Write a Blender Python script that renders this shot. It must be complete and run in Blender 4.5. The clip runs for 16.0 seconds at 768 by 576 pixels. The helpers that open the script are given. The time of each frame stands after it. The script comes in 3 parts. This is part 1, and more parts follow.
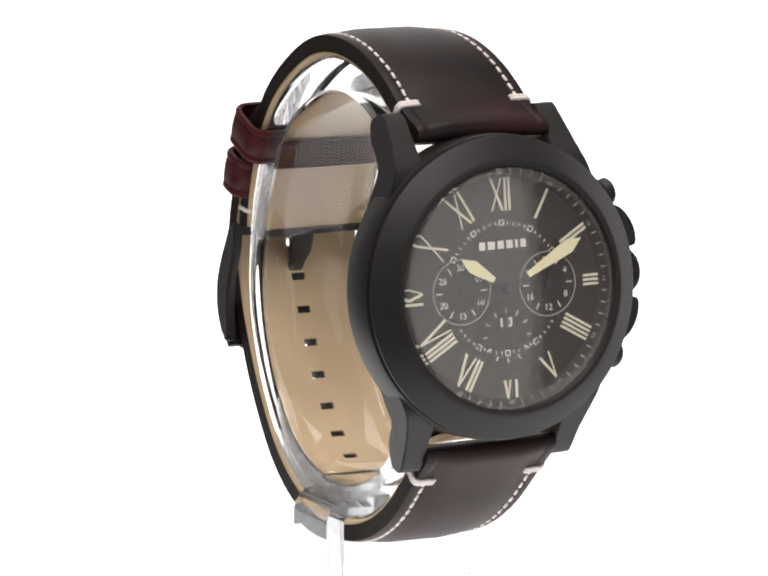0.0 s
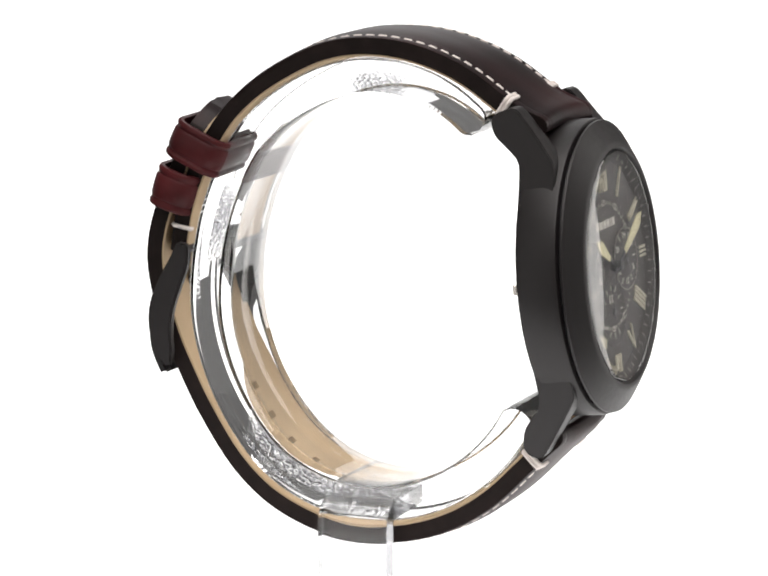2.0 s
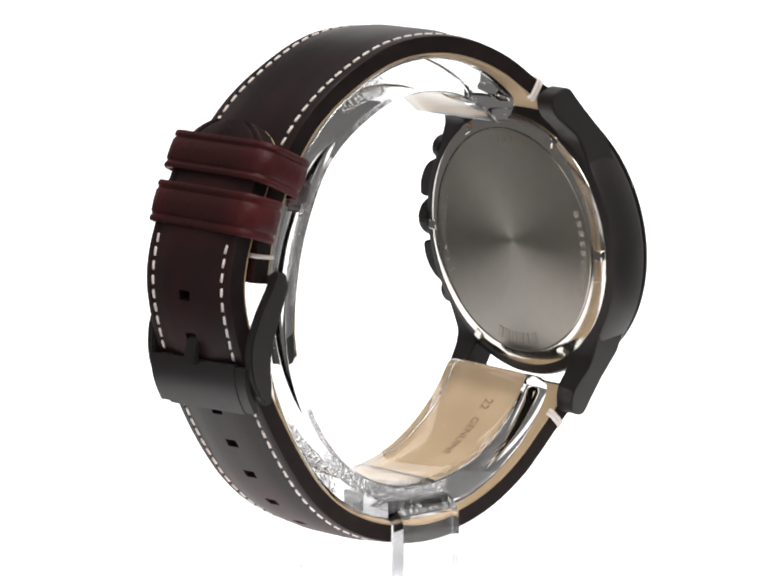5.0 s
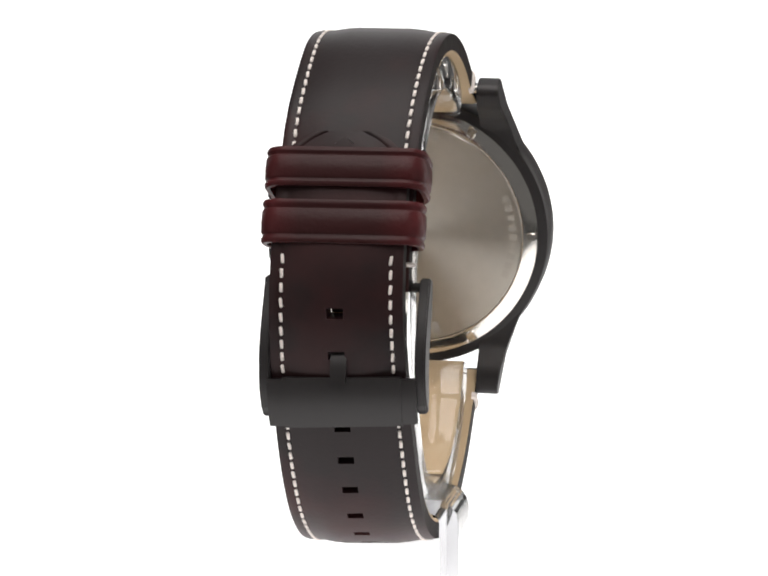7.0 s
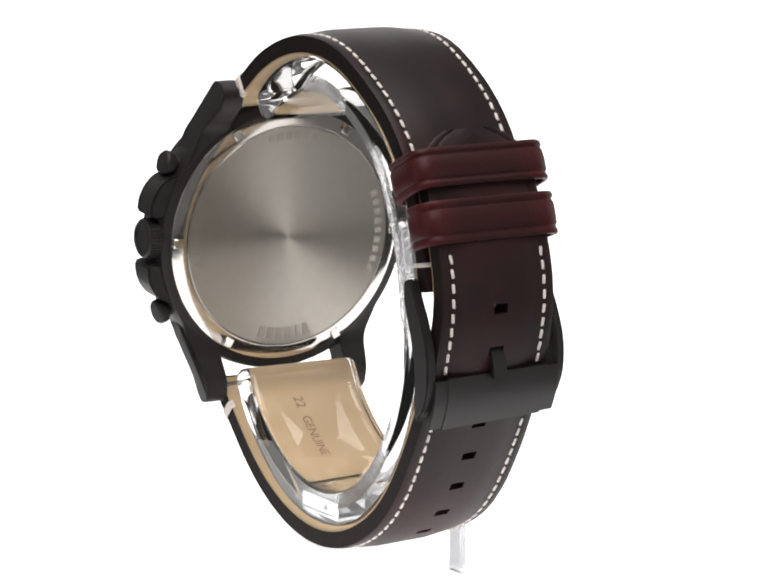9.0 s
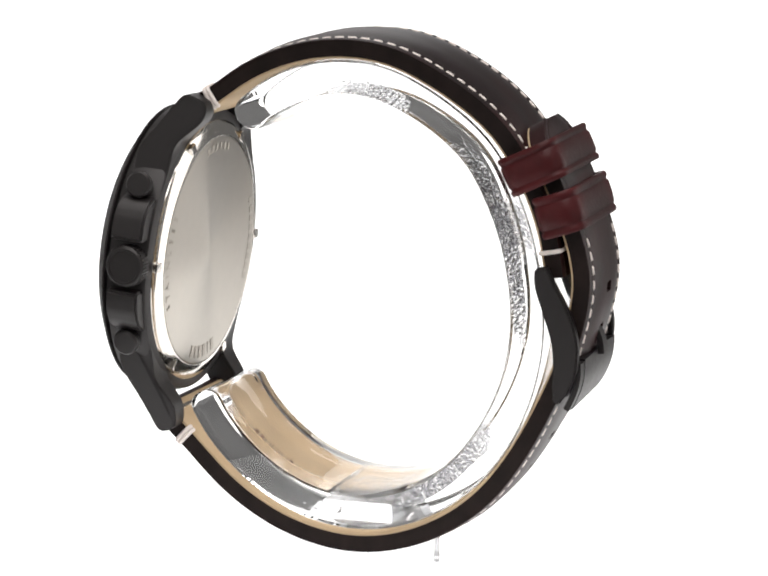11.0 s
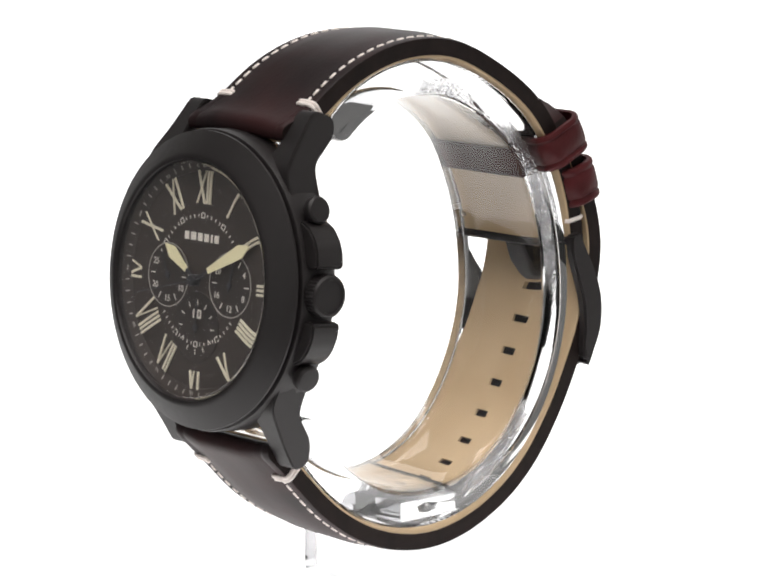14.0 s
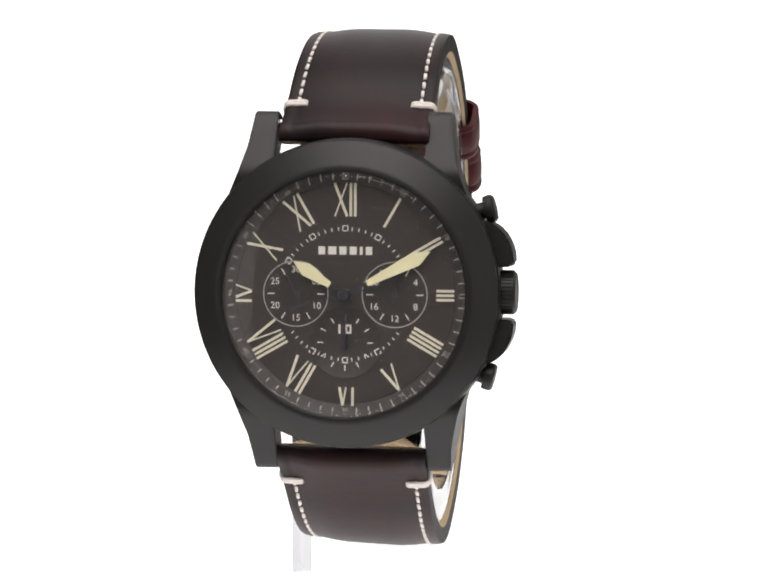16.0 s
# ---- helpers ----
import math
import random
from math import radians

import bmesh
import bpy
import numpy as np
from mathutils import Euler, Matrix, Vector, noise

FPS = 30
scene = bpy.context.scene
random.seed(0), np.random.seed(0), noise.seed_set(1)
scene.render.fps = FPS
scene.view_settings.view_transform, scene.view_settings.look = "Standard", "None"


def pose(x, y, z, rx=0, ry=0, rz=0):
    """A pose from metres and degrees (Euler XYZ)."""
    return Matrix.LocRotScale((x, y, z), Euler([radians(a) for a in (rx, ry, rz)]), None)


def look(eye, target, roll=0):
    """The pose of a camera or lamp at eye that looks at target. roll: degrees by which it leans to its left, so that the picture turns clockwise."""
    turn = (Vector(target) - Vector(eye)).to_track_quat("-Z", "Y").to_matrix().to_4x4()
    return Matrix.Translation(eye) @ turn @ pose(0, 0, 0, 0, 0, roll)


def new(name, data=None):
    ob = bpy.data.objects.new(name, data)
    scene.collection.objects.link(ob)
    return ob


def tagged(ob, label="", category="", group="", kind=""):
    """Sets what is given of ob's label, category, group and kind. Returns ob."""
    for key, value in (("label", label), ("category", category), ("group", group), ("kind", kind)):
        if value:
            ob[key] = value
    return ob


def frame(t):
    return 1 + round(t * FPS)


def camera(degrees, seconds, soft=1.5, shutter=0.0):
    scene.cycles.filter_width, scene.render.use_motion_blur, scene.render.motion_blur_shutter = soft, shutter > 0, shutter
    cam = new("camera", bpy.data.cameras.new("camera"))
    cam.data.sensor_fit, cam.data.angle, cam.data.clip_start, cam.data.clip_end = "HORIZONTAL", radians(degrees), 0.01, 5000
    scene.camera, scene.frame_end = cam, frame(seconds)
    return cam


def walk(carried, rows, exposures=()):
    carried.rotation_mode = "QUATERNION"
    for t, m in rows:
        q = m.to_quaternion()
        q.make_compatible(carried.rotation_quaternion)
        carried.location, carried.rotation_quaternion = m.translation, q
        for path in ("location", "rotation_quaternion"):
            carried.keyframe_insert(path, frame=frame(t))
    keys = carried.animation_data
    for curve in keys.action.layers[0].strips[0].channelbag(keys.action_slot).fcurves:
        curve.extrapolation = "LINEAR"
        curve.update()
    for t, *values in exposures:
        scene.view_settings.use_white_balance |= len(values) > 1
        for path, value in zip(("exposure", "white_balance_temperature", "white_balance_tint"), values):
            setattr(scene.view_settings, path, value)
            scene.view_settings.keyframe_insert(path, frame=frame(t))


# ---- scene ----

MM = 0.001
LIFT = 0.0481          # height of the turning axis origin over the white floor

# camera: still, a long lens half a metre from the watch
cam = camera(12.88, 16.0, soft=2.1)
DIST, ELEV, LEAN, ASIDE, ABOVE = 0.5220, radians(9.72), radians(-0.06), -0.00035, -0.00053
AHEAD, LEVEL, RISE = Vector((0, math.cos(ELEV), -math.sin(ELEV))), Vector((1, 0, 0)), Vector((0, math.sin(ELEV), math.cos(ELEV)))
RIGHT = LEVEL * math.cos(LEAN) - RISE * math.sin(LEAN)
UP = LEVEL * math.sin(LEAN) + RISE * math.cos(LEAN)
EYE = Vector((0, 0, LIFT)) - AHEAD * DIST - RIGHT * ASIDE - UP * ABOVE
VIEW = Matrix.Translation(EYE) @ Matrix((RIGHT, UP, -AHEAD)).transposed().to_4x4()
walk(cam, [(0.0, VIEW), (16.0, VIEW)])

# world and lamps: a white product studio
world = bpy.data.worlds.new("studio")
scene.world = world
world.use_nodes = True
world.node_tree.nodes["Background"].inputs[0].default_value = (1.0, 0.98, 0.96, 1)
world.node_tree.nodes["Background"].inputs[1].default_value = 0.14


def softbox(name, eye, target, sx, sy, watts, colour=(1, 0.97, 0.94)):
    data = bpy.data.lights.new(name, "AREA")
    data.shape, data.size, data.size_y, data.energy, data.color = "RECTANGLE", sx, sy, watts, colour
    ob = new(name, data)
    ob.matrix_world = look(eye, target)
    return ob


softbox("softbox_top", (0.0, -0.05, 0.95), (0, 0, 0.04), 0.8, 0.6, 6.0)
softbox("softbox_left", (-0.46, 0.57, 0.10), (0, 0, 0.05), 0.10, 0.8, 0.34)
softbox("softbox_right", (0.642, 0.327, 0.10), (0, 0, 0.05), 0.28, 0.8, 1.7)
softbox("softbox_front_left", (-0.64, -0.576, 0.16), (0, 0, 0.05), 0.62, 0.62, 0.8)
softbox("softbox_front_right", (0.70, -0.64, 0.12), (0, 0, 0.05), 0.42, 0.7, 0.95)
softbox("softbox_front", (0.0, -0.65, 0.95), (0, 0, 0.05), 0.8, 0.4, 5.7)


# ---- materials ----
def material(name, colour, rough=0.5, metal=0.0, vary=0.0, scale=400.0, bump=0.0, bump_scale=900.0, second=None, spec=0.5):
    m = bpy.data.materials.new(name)
    m.use_nodes = True
    nt = m.node_tree
    b = nt.nodes["Principled BSDF"]
    b.inputs["Base Color"].default_value = (*colour, 1)
    b.inputs["Roughness"].default_value = rough
    b.inputs["Metallic"].default_value = metal
    b.inputs["Specular IOR Level"].default_value = spec
    tc = nt.nodes.new("ShaderNodeTexCoord")
    if vary or second:
        n1 = nt.nodes.new("ShaderNodeTexNoise")
        n1.inputs["Scale"].default_value = scale
        n1.inputs["Detail"].default_value = 6
        nt.links.new(tc.outputs["Object"], n1.inputs["Vector"])
        ramp = nt.nodes.new("ShaderNodeValToRGB")
        ramp.color_ramp.elements[0].position, ramp.color_ramp.elements[1].position = 0.35, 0.68
        other = second or tuple(min(1, c * (1 + vary)) for c in colour)
        ramp.color_ramp.elements[0].color = (*colour, 1)
        ramp.color_ramp.elements[1].color = (*other, 1)
        nt.links.new(n1.outputs["Fac"], ramp.inputs["Fac"])
        nt.links.new(ramp.outputs["Color"], b.inputs["Base Color"])
        r2 = nt.nodes.new("ShaderNodeMapRange")
        r2.inputs["To Min"].default_value, r2.inputs["To Max"].default_value = rough * 0.85, min(1, rough * 1.2)
        nt.links.new(n1.outputs["Fac"], r2.inputs["Value"])
        nt.links.new(r2.outputs["Result"], b.inputs["Roughness"])
    if bump:
        n2 = nt.nodes.new("ShaderNodeTexNoise")
        n2.inputs["Scale"].default_value = bump_scale
        n2.inputs["Detail"].default_value = 4
        nt.links.new(tc.outputs["Object"], n2.inputs["Vector"])
        bp = nt.nodes.new("ShaderNodeBump")
        bp.inputs["Strength"].default_value = bump
        bp.inputs["Distance"].default_value = 0.0002
        nt.links.new(n2.outputs["Fac"], bp.inputs["Height"])
        nt.links.new(bp.outputs["Normal"], b.inputs["Normal"])
    return m


def clear(name, ior, rough=0.0, colour=(1, 1, 1)):
    m = material(name, colour, rough)
    b = m.node_tree.nodes["Principled BSDF"]
    b.inputs["Transmission Weight"].default_value = 1.0
    b.inputs["IOR"].default_value = ior
    return m


LEATHER = material("brown_leather", (0.0135, 0.0080, 0.0087), 0.42, vary=0.0, scale=45, bump=0.14, bump_scale=1500, second=(0.046, 0.0120, 0.0120), spec=0.20)
LEATHER.node_tree.nodes["Color Ramp"].color_ramp.elements[0].position = 0.44
LEATHER.node_tree.nodes["Color Ramp"].color_ramp.elements[1].position = 0.80
RED_LEATHER = material("oxblood_leather", (0.050, 0.009, 0.010), 0.42, scale=120, bump=0.35, bump_scale=1500, second=(0.085, 0.012, 0.014), spec=0.18)
nt = RED_LEATHER.node_tree
geo, sep, mr, mx = (nt.nodes.new(k) for k in ("ShaderNodeTexCoord", "ShaderNodeSeparateXYZ", "ShaderNodeMapRange", "ShaderNodeMix"))
ab = nt.nodes.new("ShaderNodeMath")
ab.operation, mx.data_type = "ABSOLUTE", "RGBA"
mr.inputs["From Min"].default_value, mr.inputs["From Max"].default_value = 0.0055, 0.0108
src = nt.nodes["Principled BSDF"].inputs["Base Color"].links[0].from_socket
nt.links.new(geo.outputs["Object"], sep.inputs[0])
nt.links.new(sep.outputs["X"], ab.inputs[0])
nt.links.new(ab.outputs[0], mr.inputs["Value"])
nt.links.new(mr.outputs["Result"], mx.inputs["Factor"])
nt.links.new(src, mx.inputs[7])
mx.inputs[6].default_value = (0.032, 0.0085, 0.0088, 1)
nt.links.new(mx.outputs[2], nt.nodes["Principled BSDF"].inputs["Base Color"])
EDGE = material("dark_edge", (0.0105, 0.0068, 0.0062), 0.6, vary=0.6, scale=300, bump=0.3, spec=0.12)
LINING = material("tan_lining", (0.46, 0.335, 0.20), 0.75, scale=90, bump=0.3, bump_scale=2500, second=(0.54, 0.405, 0.255))
EMBOSS = material("embossed_print", (0.20, 0.12, 0.07), 0.7, vary=0.3)
THREAD = material("white_thread", (0.76, 0.69, 0.65), 0.8, vary=0.15, scale=2000, bump=0.5, bump_scale=5000)
BLACK = material("black_coated_steel", (0.0165, 0.0138, 0.0142), 0.45, metal=0.3, vary=0.12, scale=900, bump=0.08, bump_scale=6000)
GLOSS_BLACK = material("black_gasket", (0.008, 0.008, 0.008), 0.3)
DIAL = material("dark_brown_dial", (0.030, 0.0215, 0.0185), 0.5, vary=0.12, scale=250)
SUBDIAL = material("subdial_brown", (0.024, 0.0175, 0.0155), 0.5, vary=0.1, scale=300)
NUMERAL = material("ivory_lume", (0.66, 0.61, 0.48), 0.7, vary=0.06, scale=1200)
LUME = material("cream_lume", (0.72, 0.66, 0.42), 0.7, vary=0.06, scale=1200)
PRINT = material("pale_print", (0.66, 0.62, 0.56), 0.6, vary=0.08, scale=1200)
DIM = material("grey_print", (0.36, 0.33, 0.30), 0.6, vary=0.08, scale=1200)
HANDSTEM = material("gunmetal_stem", (0.05, 0.05, 0.055), 0.35, metal=0.6, vary=0.1)
STEEL = material("polished_steel", (0.72, 0.69, 0.65), 0.12, metal=1.0, vary=0.04, scale=300)
ENGRAVE = material("engraved_mark", (0.42, 0.39, 0.35), 0.55, metal=1.0, vary=0.1)
ACRYLIC = clear("clear_acrylic", 1.49)
STRIP = clear("cast_acrylic_strip", 1.49, 0.01, (0.985, 0.985, 0.99))
FROST = clear("frosted_acrylic_edge", 1.49, 0.05, (0.60, 0.60, 0.62))
SAWN = clear("sawn_acrylic_edge", 1.49, 0.03, (0.92, 0.92, 0.93))
nt = SAWN.node_tree
tc, nz, bp = nt.nodes.new("ShaderNodeTexCoord"), nt.nodes.new("ShaderNodeTexNoise"), nt.nodes.new("ShaderNodeBump")
nz.inputs["Scale"].default_value, nz.inputs["Detail"].default_value = 2000, 2
bp.inputs["Distance"].default_value = 0.0007
# saw marks come and go along the edge
nw, rw = nt.nodes.new("ShaderNodeTexNoise"), nt.nodes.new("ShaderNodeMapRange")
nw.inputs["Scale"].default_value, nw.inputs["Detail"].default_value = 38, 2
rw.inputs["From Min"].default_value, rw.inputs["From Max"].default_value = 0.50, 0.58
nt.links.new(tc.outputs["Object"], nw.inputs["Vector"])
nt.links.new(nw.outputs["Fac"], rw.inputs["Value"])
nt.links.new(rw.outputs["Result"], bp.inputs["Strength"])
nt.links.new(tc.outputs["Object"], nz.inputs["Vector"])
nt.links.new(nz.outputs["Fac"], bp.inputs["Height"])
nt.links.new(bp.outputs["Normal"], nt.nodes["Principled BSDF"].inputs["Normal"])
# dark reflections in the saw marks, put into the colour as dark specks
gr, gm = nt.nodes.new("ShaderNodeValToRGB"), nt.nodes.new("ShaderNodeMix")
gm.data_type = "RGBA"
gr.color_ramp.elements[0].position, gr.color_ramp.elements[1].position = 0.51, 0.56
gr.color_ramp.elements[0].color, gr.color_ramp.elements[1].color = (0.26, 0.26, 0.29, 1), (0.95, 0.95, 0.96, 1)
nt.links.new(nz.outputs["Fac"], gr.inputs["Fac"])
nt.links.new(rw.outputs["Result"], gm.inputs["Factor"])
gm.inputs[6].default_value = (0.97, 0.97, 0.98, 1)
nt.links.new(gr.outputs["Color"], gm.inputs[7])
nt.links.new(gm.outputs[2], nt.nodes["Principled BSDF"].inputs["Base Color"])
# scuffed bonding face on top of the arm
SCUFF = clear("scuffed_acrylic", 1.49, 0.10, (0.97, 0.97, 0.97))
nt = SCUFF.node_tree
tc, mp, nz, bp = (nt.nodes.new(k) for k in ("ShaderNodeTexCoord", "ShaderNodeMapping", "ShaderNodeTexNoise", "ShaderNodeBump"))
mp.inputs["Scale"].default_value = (0.25, 1.0, 1.0)
nz.inputs["Scale"].default_value, nz.inputs["Detail"].default_value = 1400, 4
bp.inputs["Strength"].default_value, bp.inputs["Distance"].default_value = 0.8, 0.0003
nt.links.new(tc.outputs["Object"], mp.inputs["Vector"])
nt.links.new(mp.outputs["Vector"], nz.inputs["Vector"])
nt.links.new(nz.outputs["Fac"], bp.inputs["Height"])
nt.links.new(bp.outputs["Normal"], nt.nodes["Principled BSDF"].inputs["Normal"])
CRYSTAL = clear("mineral_crystal", 1.50, 0.03)

BRUSHED = material("sunburst_steel", (0.42, 0.392, 0.352), 0.30, metal=1.0, vary=0.05, scale=500)
nt = BRUSHED.node_tree
tg = nt.nodes.new("ShaderNodeTangent")
tg.direction_type, tg.axis = "RADIAL", "Z"
nt.nodes["Principled BSDF"].inputs["Anisotropic"].default_value = 0.85
nt.nodes["Principled BSDF"].inputs["Anisotropic Rotation"].default_value = 0.25
nt.links.new(tg.outputs["Tangent"], nt.nodes["Principled BSDF"].inputs["Tangent"])

TABLE = material("dark_table", (0.06, 0.06, 0.06), 0.8, vary=0.2, scale=20)
WHITE = material("glowing_white_sweep", (0.85, 0.85, 0.85), 0.8, vary=0.01, scale=3)
# the sweep is no lamp; added emission keeps it pure white throughout
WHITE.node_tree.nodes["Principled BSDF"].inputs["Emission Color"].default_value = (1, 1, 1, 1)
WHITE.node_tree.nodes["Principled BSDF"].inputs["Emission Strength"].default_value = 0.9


# ---- builders ----
def part(name, bm, mat, parent=None, label="", smooth=True, m=None):
    """One mesh object under a thing or a part; the bmesh is in millimetres."""
    if m is not None:
        bm.transform(m)
    bm.transform(Matrix.Scale(MM, 4))
    bmesh.ops.recalc_face_normals(bm, faces=bm.faces)
    me = bpy.data.meshes.new(name)
    bm.to_mesh(me)
    bm.free()
    for p in me.polygons:
        p.use_smooth = smooth
    if smooth:
        me.set_sharp_from_angle(angle=radians(38))
    me.materials.append(mat)
    ob = new(name, me)
    ob.parent = parent
    if label:
        tagged(ob, label)
    return ob


def lathe(profile, n=96):
    """A closed ring or disc turned about z from (radius, z) pairs; closed profile when the first radius is not 0."""
    bm = bmesh.new()
    rings = []
    for r, z in profile:
        if r < 1e-6:
            rings.append([bm.verts.new((0, 0, z))])
        else:
            rings.append([bm.verts.new((r * math.cos(2 * math.pi * k / n), r * math.sin(2 * math.pi * k / n), z)) for k in range(n)])
    pairs = list(zip(rings, rings[1:]))
    if len(rings[0]) > 1 and len(rings[-1]) > 1:
        pairs.append((rings[-1], rings[0]))
    for a, b in pairs:
        for k in range(n):
            q = (k + 1) % n
            if len(a) == 1 and len(b) == 1:
                continue
            if len(a) == 1:
                bm.faces.new((a[0], b[k], b[q]))
            elif len(b) == 1:
                bm.faces.new((a[k], a[q], b[0]))
            else:
                bm.faces.new((a[k], a[q], b[q], b[k]))
    return bm


def prism(outline, z0, z1, bevel=0.0, seg=2):
    """An outline in x, y, raised from z0 to z1, with rounded edges."""
    bm = bmesh.new()
    low = [bm.verts.new((x, y, z0)) for x, y in outline]
    top = [bm.verts.new((x, y, z1)) for x, y in outline]
    n = len(outline)
    bm.faces.new(low[::-1])
    bm.faces.new(top)
    for k in range(n):
        bm.faces.new((low[k], low[(k + 1) % n], top[(k + 1) % n], top[k]))
    if bevel:
        bmesh.ops.recalc_face_normals(bm, faces=bm.faces)
        bmesh.ops.bevel(bm, geom=bm.edges[:], offset=bevel, segments=seg, affect="EDGES", clamp_overlap=True)
    return bm


def block(x0, x1, y0, y1, z0, z1, bevel=0.0, seg=2):
    return prism([(x0, y0), (x1, y0), (x1, y1), (x0, y1)], z0, z1, bevel, seg)


def curve(points, step=24):
    """A smooth line through a few points."""
    p = [np.array(q, float) for q in points]
    p = [2 * p[0] - p[1]] + p + [2 * p[-1] - p[-2]]
    out = []
    for i in range(1, len(p) - 2):
        for k in range(step):
            t = k / step
            out.append(0.5 * (2 * p[i] + (p[i + 1] - p[i - 1]) * t + (2 * p[i - 1] - 5 * p[i] + 4 * p[i + 1] - p[i + 2]) * t * t
                              + (3 * p[i] - p[i - 1] - 3 * p[i + 1] + p[i + 2]) * t ** 3))
    out.append(p[-2])
    return np.array(out)


class Path:
    """A smooth line in the y, z plane, walked by its length; side +1 or -1 says which way is outward."""

    def __init__(self, points, side, ease=2.0):
        line = curve(points)
        run = np.concatenate([[0], np.cumsum(np.linalg.norm(np.diff(line, axis=0), axis=1))])
        n = int(run[-1] / 0.3)
        even = np.array([[np.interp(run[-1] * k / n, run, line[:, c]) for c in (0, 1)] for k in range(n + 1)])
        k = int(3 * ease / 0.3)
        wide = np.concatenate([2 * even[0] - even[k:0:-1], even, 2 * even[-1] - even[-2:-k - 2:-1]])
        w = np.exp(-0.5 * (np.arange(-k, k + 1) * 0.3 / ease) ** 2)
        self.p = np.stack([np.convolve(wide[:, c], w / w.sum(), "valid") for c in (0, 1)], axis=1)
        d = np.linalg.norm(np.diff(self.p, axis=0), axis=1)
        self.s = np.concatenate([[0], np.cumsum(d)])
        self.length, self.side = self.s[-1], side

    def at(self, s):
        return np.array([np.interp(s, self.s, self.p[:, 0]), np.interp(s, self.s, self.p[:, 1])])

    def axes(self, s):
        a, b = self.at(max(0, s - 0.7)), self.at(min(self.length, s + 0.7))
        t = (b - a) / np.linalg.norm(b - a)
        return self.at(s), t, np.array([-t[1], t[0]]) * self.side

    def nearest(self, y, z):
        return float(self.s[np.argmin(np.linalg.norm(self.p - np.array([y, z]), axis=1))])

    def matrix(self, s, x, h):
        p, t, n = self.axes(s)
        q = p + n * h
        X, Z = Vector((0, t[0], t[1])), Vector((0, n[0], n[1]))
        Y = Z.cross(X)
        m = Matrix((X, Y, Z)).transposed().to_4x4()
        return Matrix.Translation((x, q[0], q[1])) @ m


def ribbon(path, s0, s1, half, top, bottom, columns, holes=(), hx=1.5, step=1.0, extra=()):
    """A strip along a path: half(s) wide, between the heights bottom(d, s) and top(d, s), d being the way in from the edge; holes go through."""
    marks = sorted(set([s0, s1] + [v for v in extra if s0 < v < s1] + [v for h in holes for v in h if s0 < v < s1]))
    ss = []
    for a, b in zip(marks, marks[1:]):
        k = max(1, int((b - a) / step))
        ss += [a + (b - a) * i / k for i in range(k)]
    ss.append(s1)
    bm = bmesh.new()
    up, dn, xs_all = [], [], []
    for s in ss:
        w = half(s)
        xs = [(-w + d) for d in columns] + [-hx, 0, hx] + [(w - d) for d in columns[::-1]]
        p, t, n = path.axes(s)
        ru, rd = [], []
        for x in xs:
            d = max(0, w - abs(x))
            u, v = p + n * top(d, s), p + n * bottom(d, s)
            ru.append(bm.verts.new((x, u[0], u[1])))
            rd.append(bm.verts.new((x, v[0], v[1])))
        up.append(ru), dn.append(rd)
    c = len(columns)
    m = len(up[0])
    for i in range(len(ss) - 1):
        mid = (ss[i] + ss[i + 1]) / 2
        gone = any(a < mid < b for a, b in holes)
        for k in range(m - 1):
            if gone and k in (c, c + 1):
                continue
            bm.faces.new((up[i][k], up[i][k + 1], up[i + 1][k + 1], up[i + 1][k]))
            bm.faces.new((dn[i][k], dn[i + 1][k], dn[i + 1][k + 1], dn[i][k + 1]))
        for k in (0, m - 1):
            bm.faces.new((up[i][k], up[i + 1][k], dn[i + 1][k], dn[i][k]))
        if gone:
            for k in (c, c + 2):
                bm.faces.new((up[i][k], up[i + 1][k], dn[i + 1][k], dn[i][k]))
            for j in ([i] if not any(a < (ss[i - 1] + ss[i]) / 2 < b for a, b in holes) else []) + \
                    ([i + 1] if not any(a < (ss[i + 1] + ss[i + 2]) / 2 < b for a, b in holes) else []):
                for k in (c, c + 1):
                    bm.faces.new((up[j][k], up[j][k + 1], dn[j][k + 1], dn[j][k]))
    for i in (0, -1):
        for k in range(m - 1):
            bm.faces.new((up[i][k], up[i][k + 1], dn[i][k + 1], dn[i][k]))
    return bm


def tube(points, radius, n=8):
    """A round rod along a line of points."""
    bm = bmesh.new()
    pts = [Vector(p) for p in points]
    rings = []
    for i, p in enumerate(pts):
        t = (pts[min(i + 1, len(pts) - 1)] - pts[max(i - 1, 0)]).normalized()
        a = t.orthogonal().normalized() if i == 0 else (a - t * a.dot(t)).normalized()
        b = t.cross(a)
        rings.append([bm.verts.new(p + radius * (math.cos(2 * math.pi * k / n) * a + math.sin(2 * math.pi * k / n) * b)) for k in range(n)])
    for r, q in zip(rings, rings[1:]):
        for k in range(n):
            bm.faces.new((r[k], r[(k + 1) % n], q[(k + 1) % n], q[k]))
    bm.faces.new(rings[0][::-1])
    bm.faces.new(rings[-1])
    return bm


def merge(bms):
    out = bmesh.new()
    for b in bms:
        me = bpy.data.meshes.new("tmp")
        b.to_mesh(me)
        b.free()
        out.from_mesh(me)
        bpy.data.meshes.remove(me)
    return out


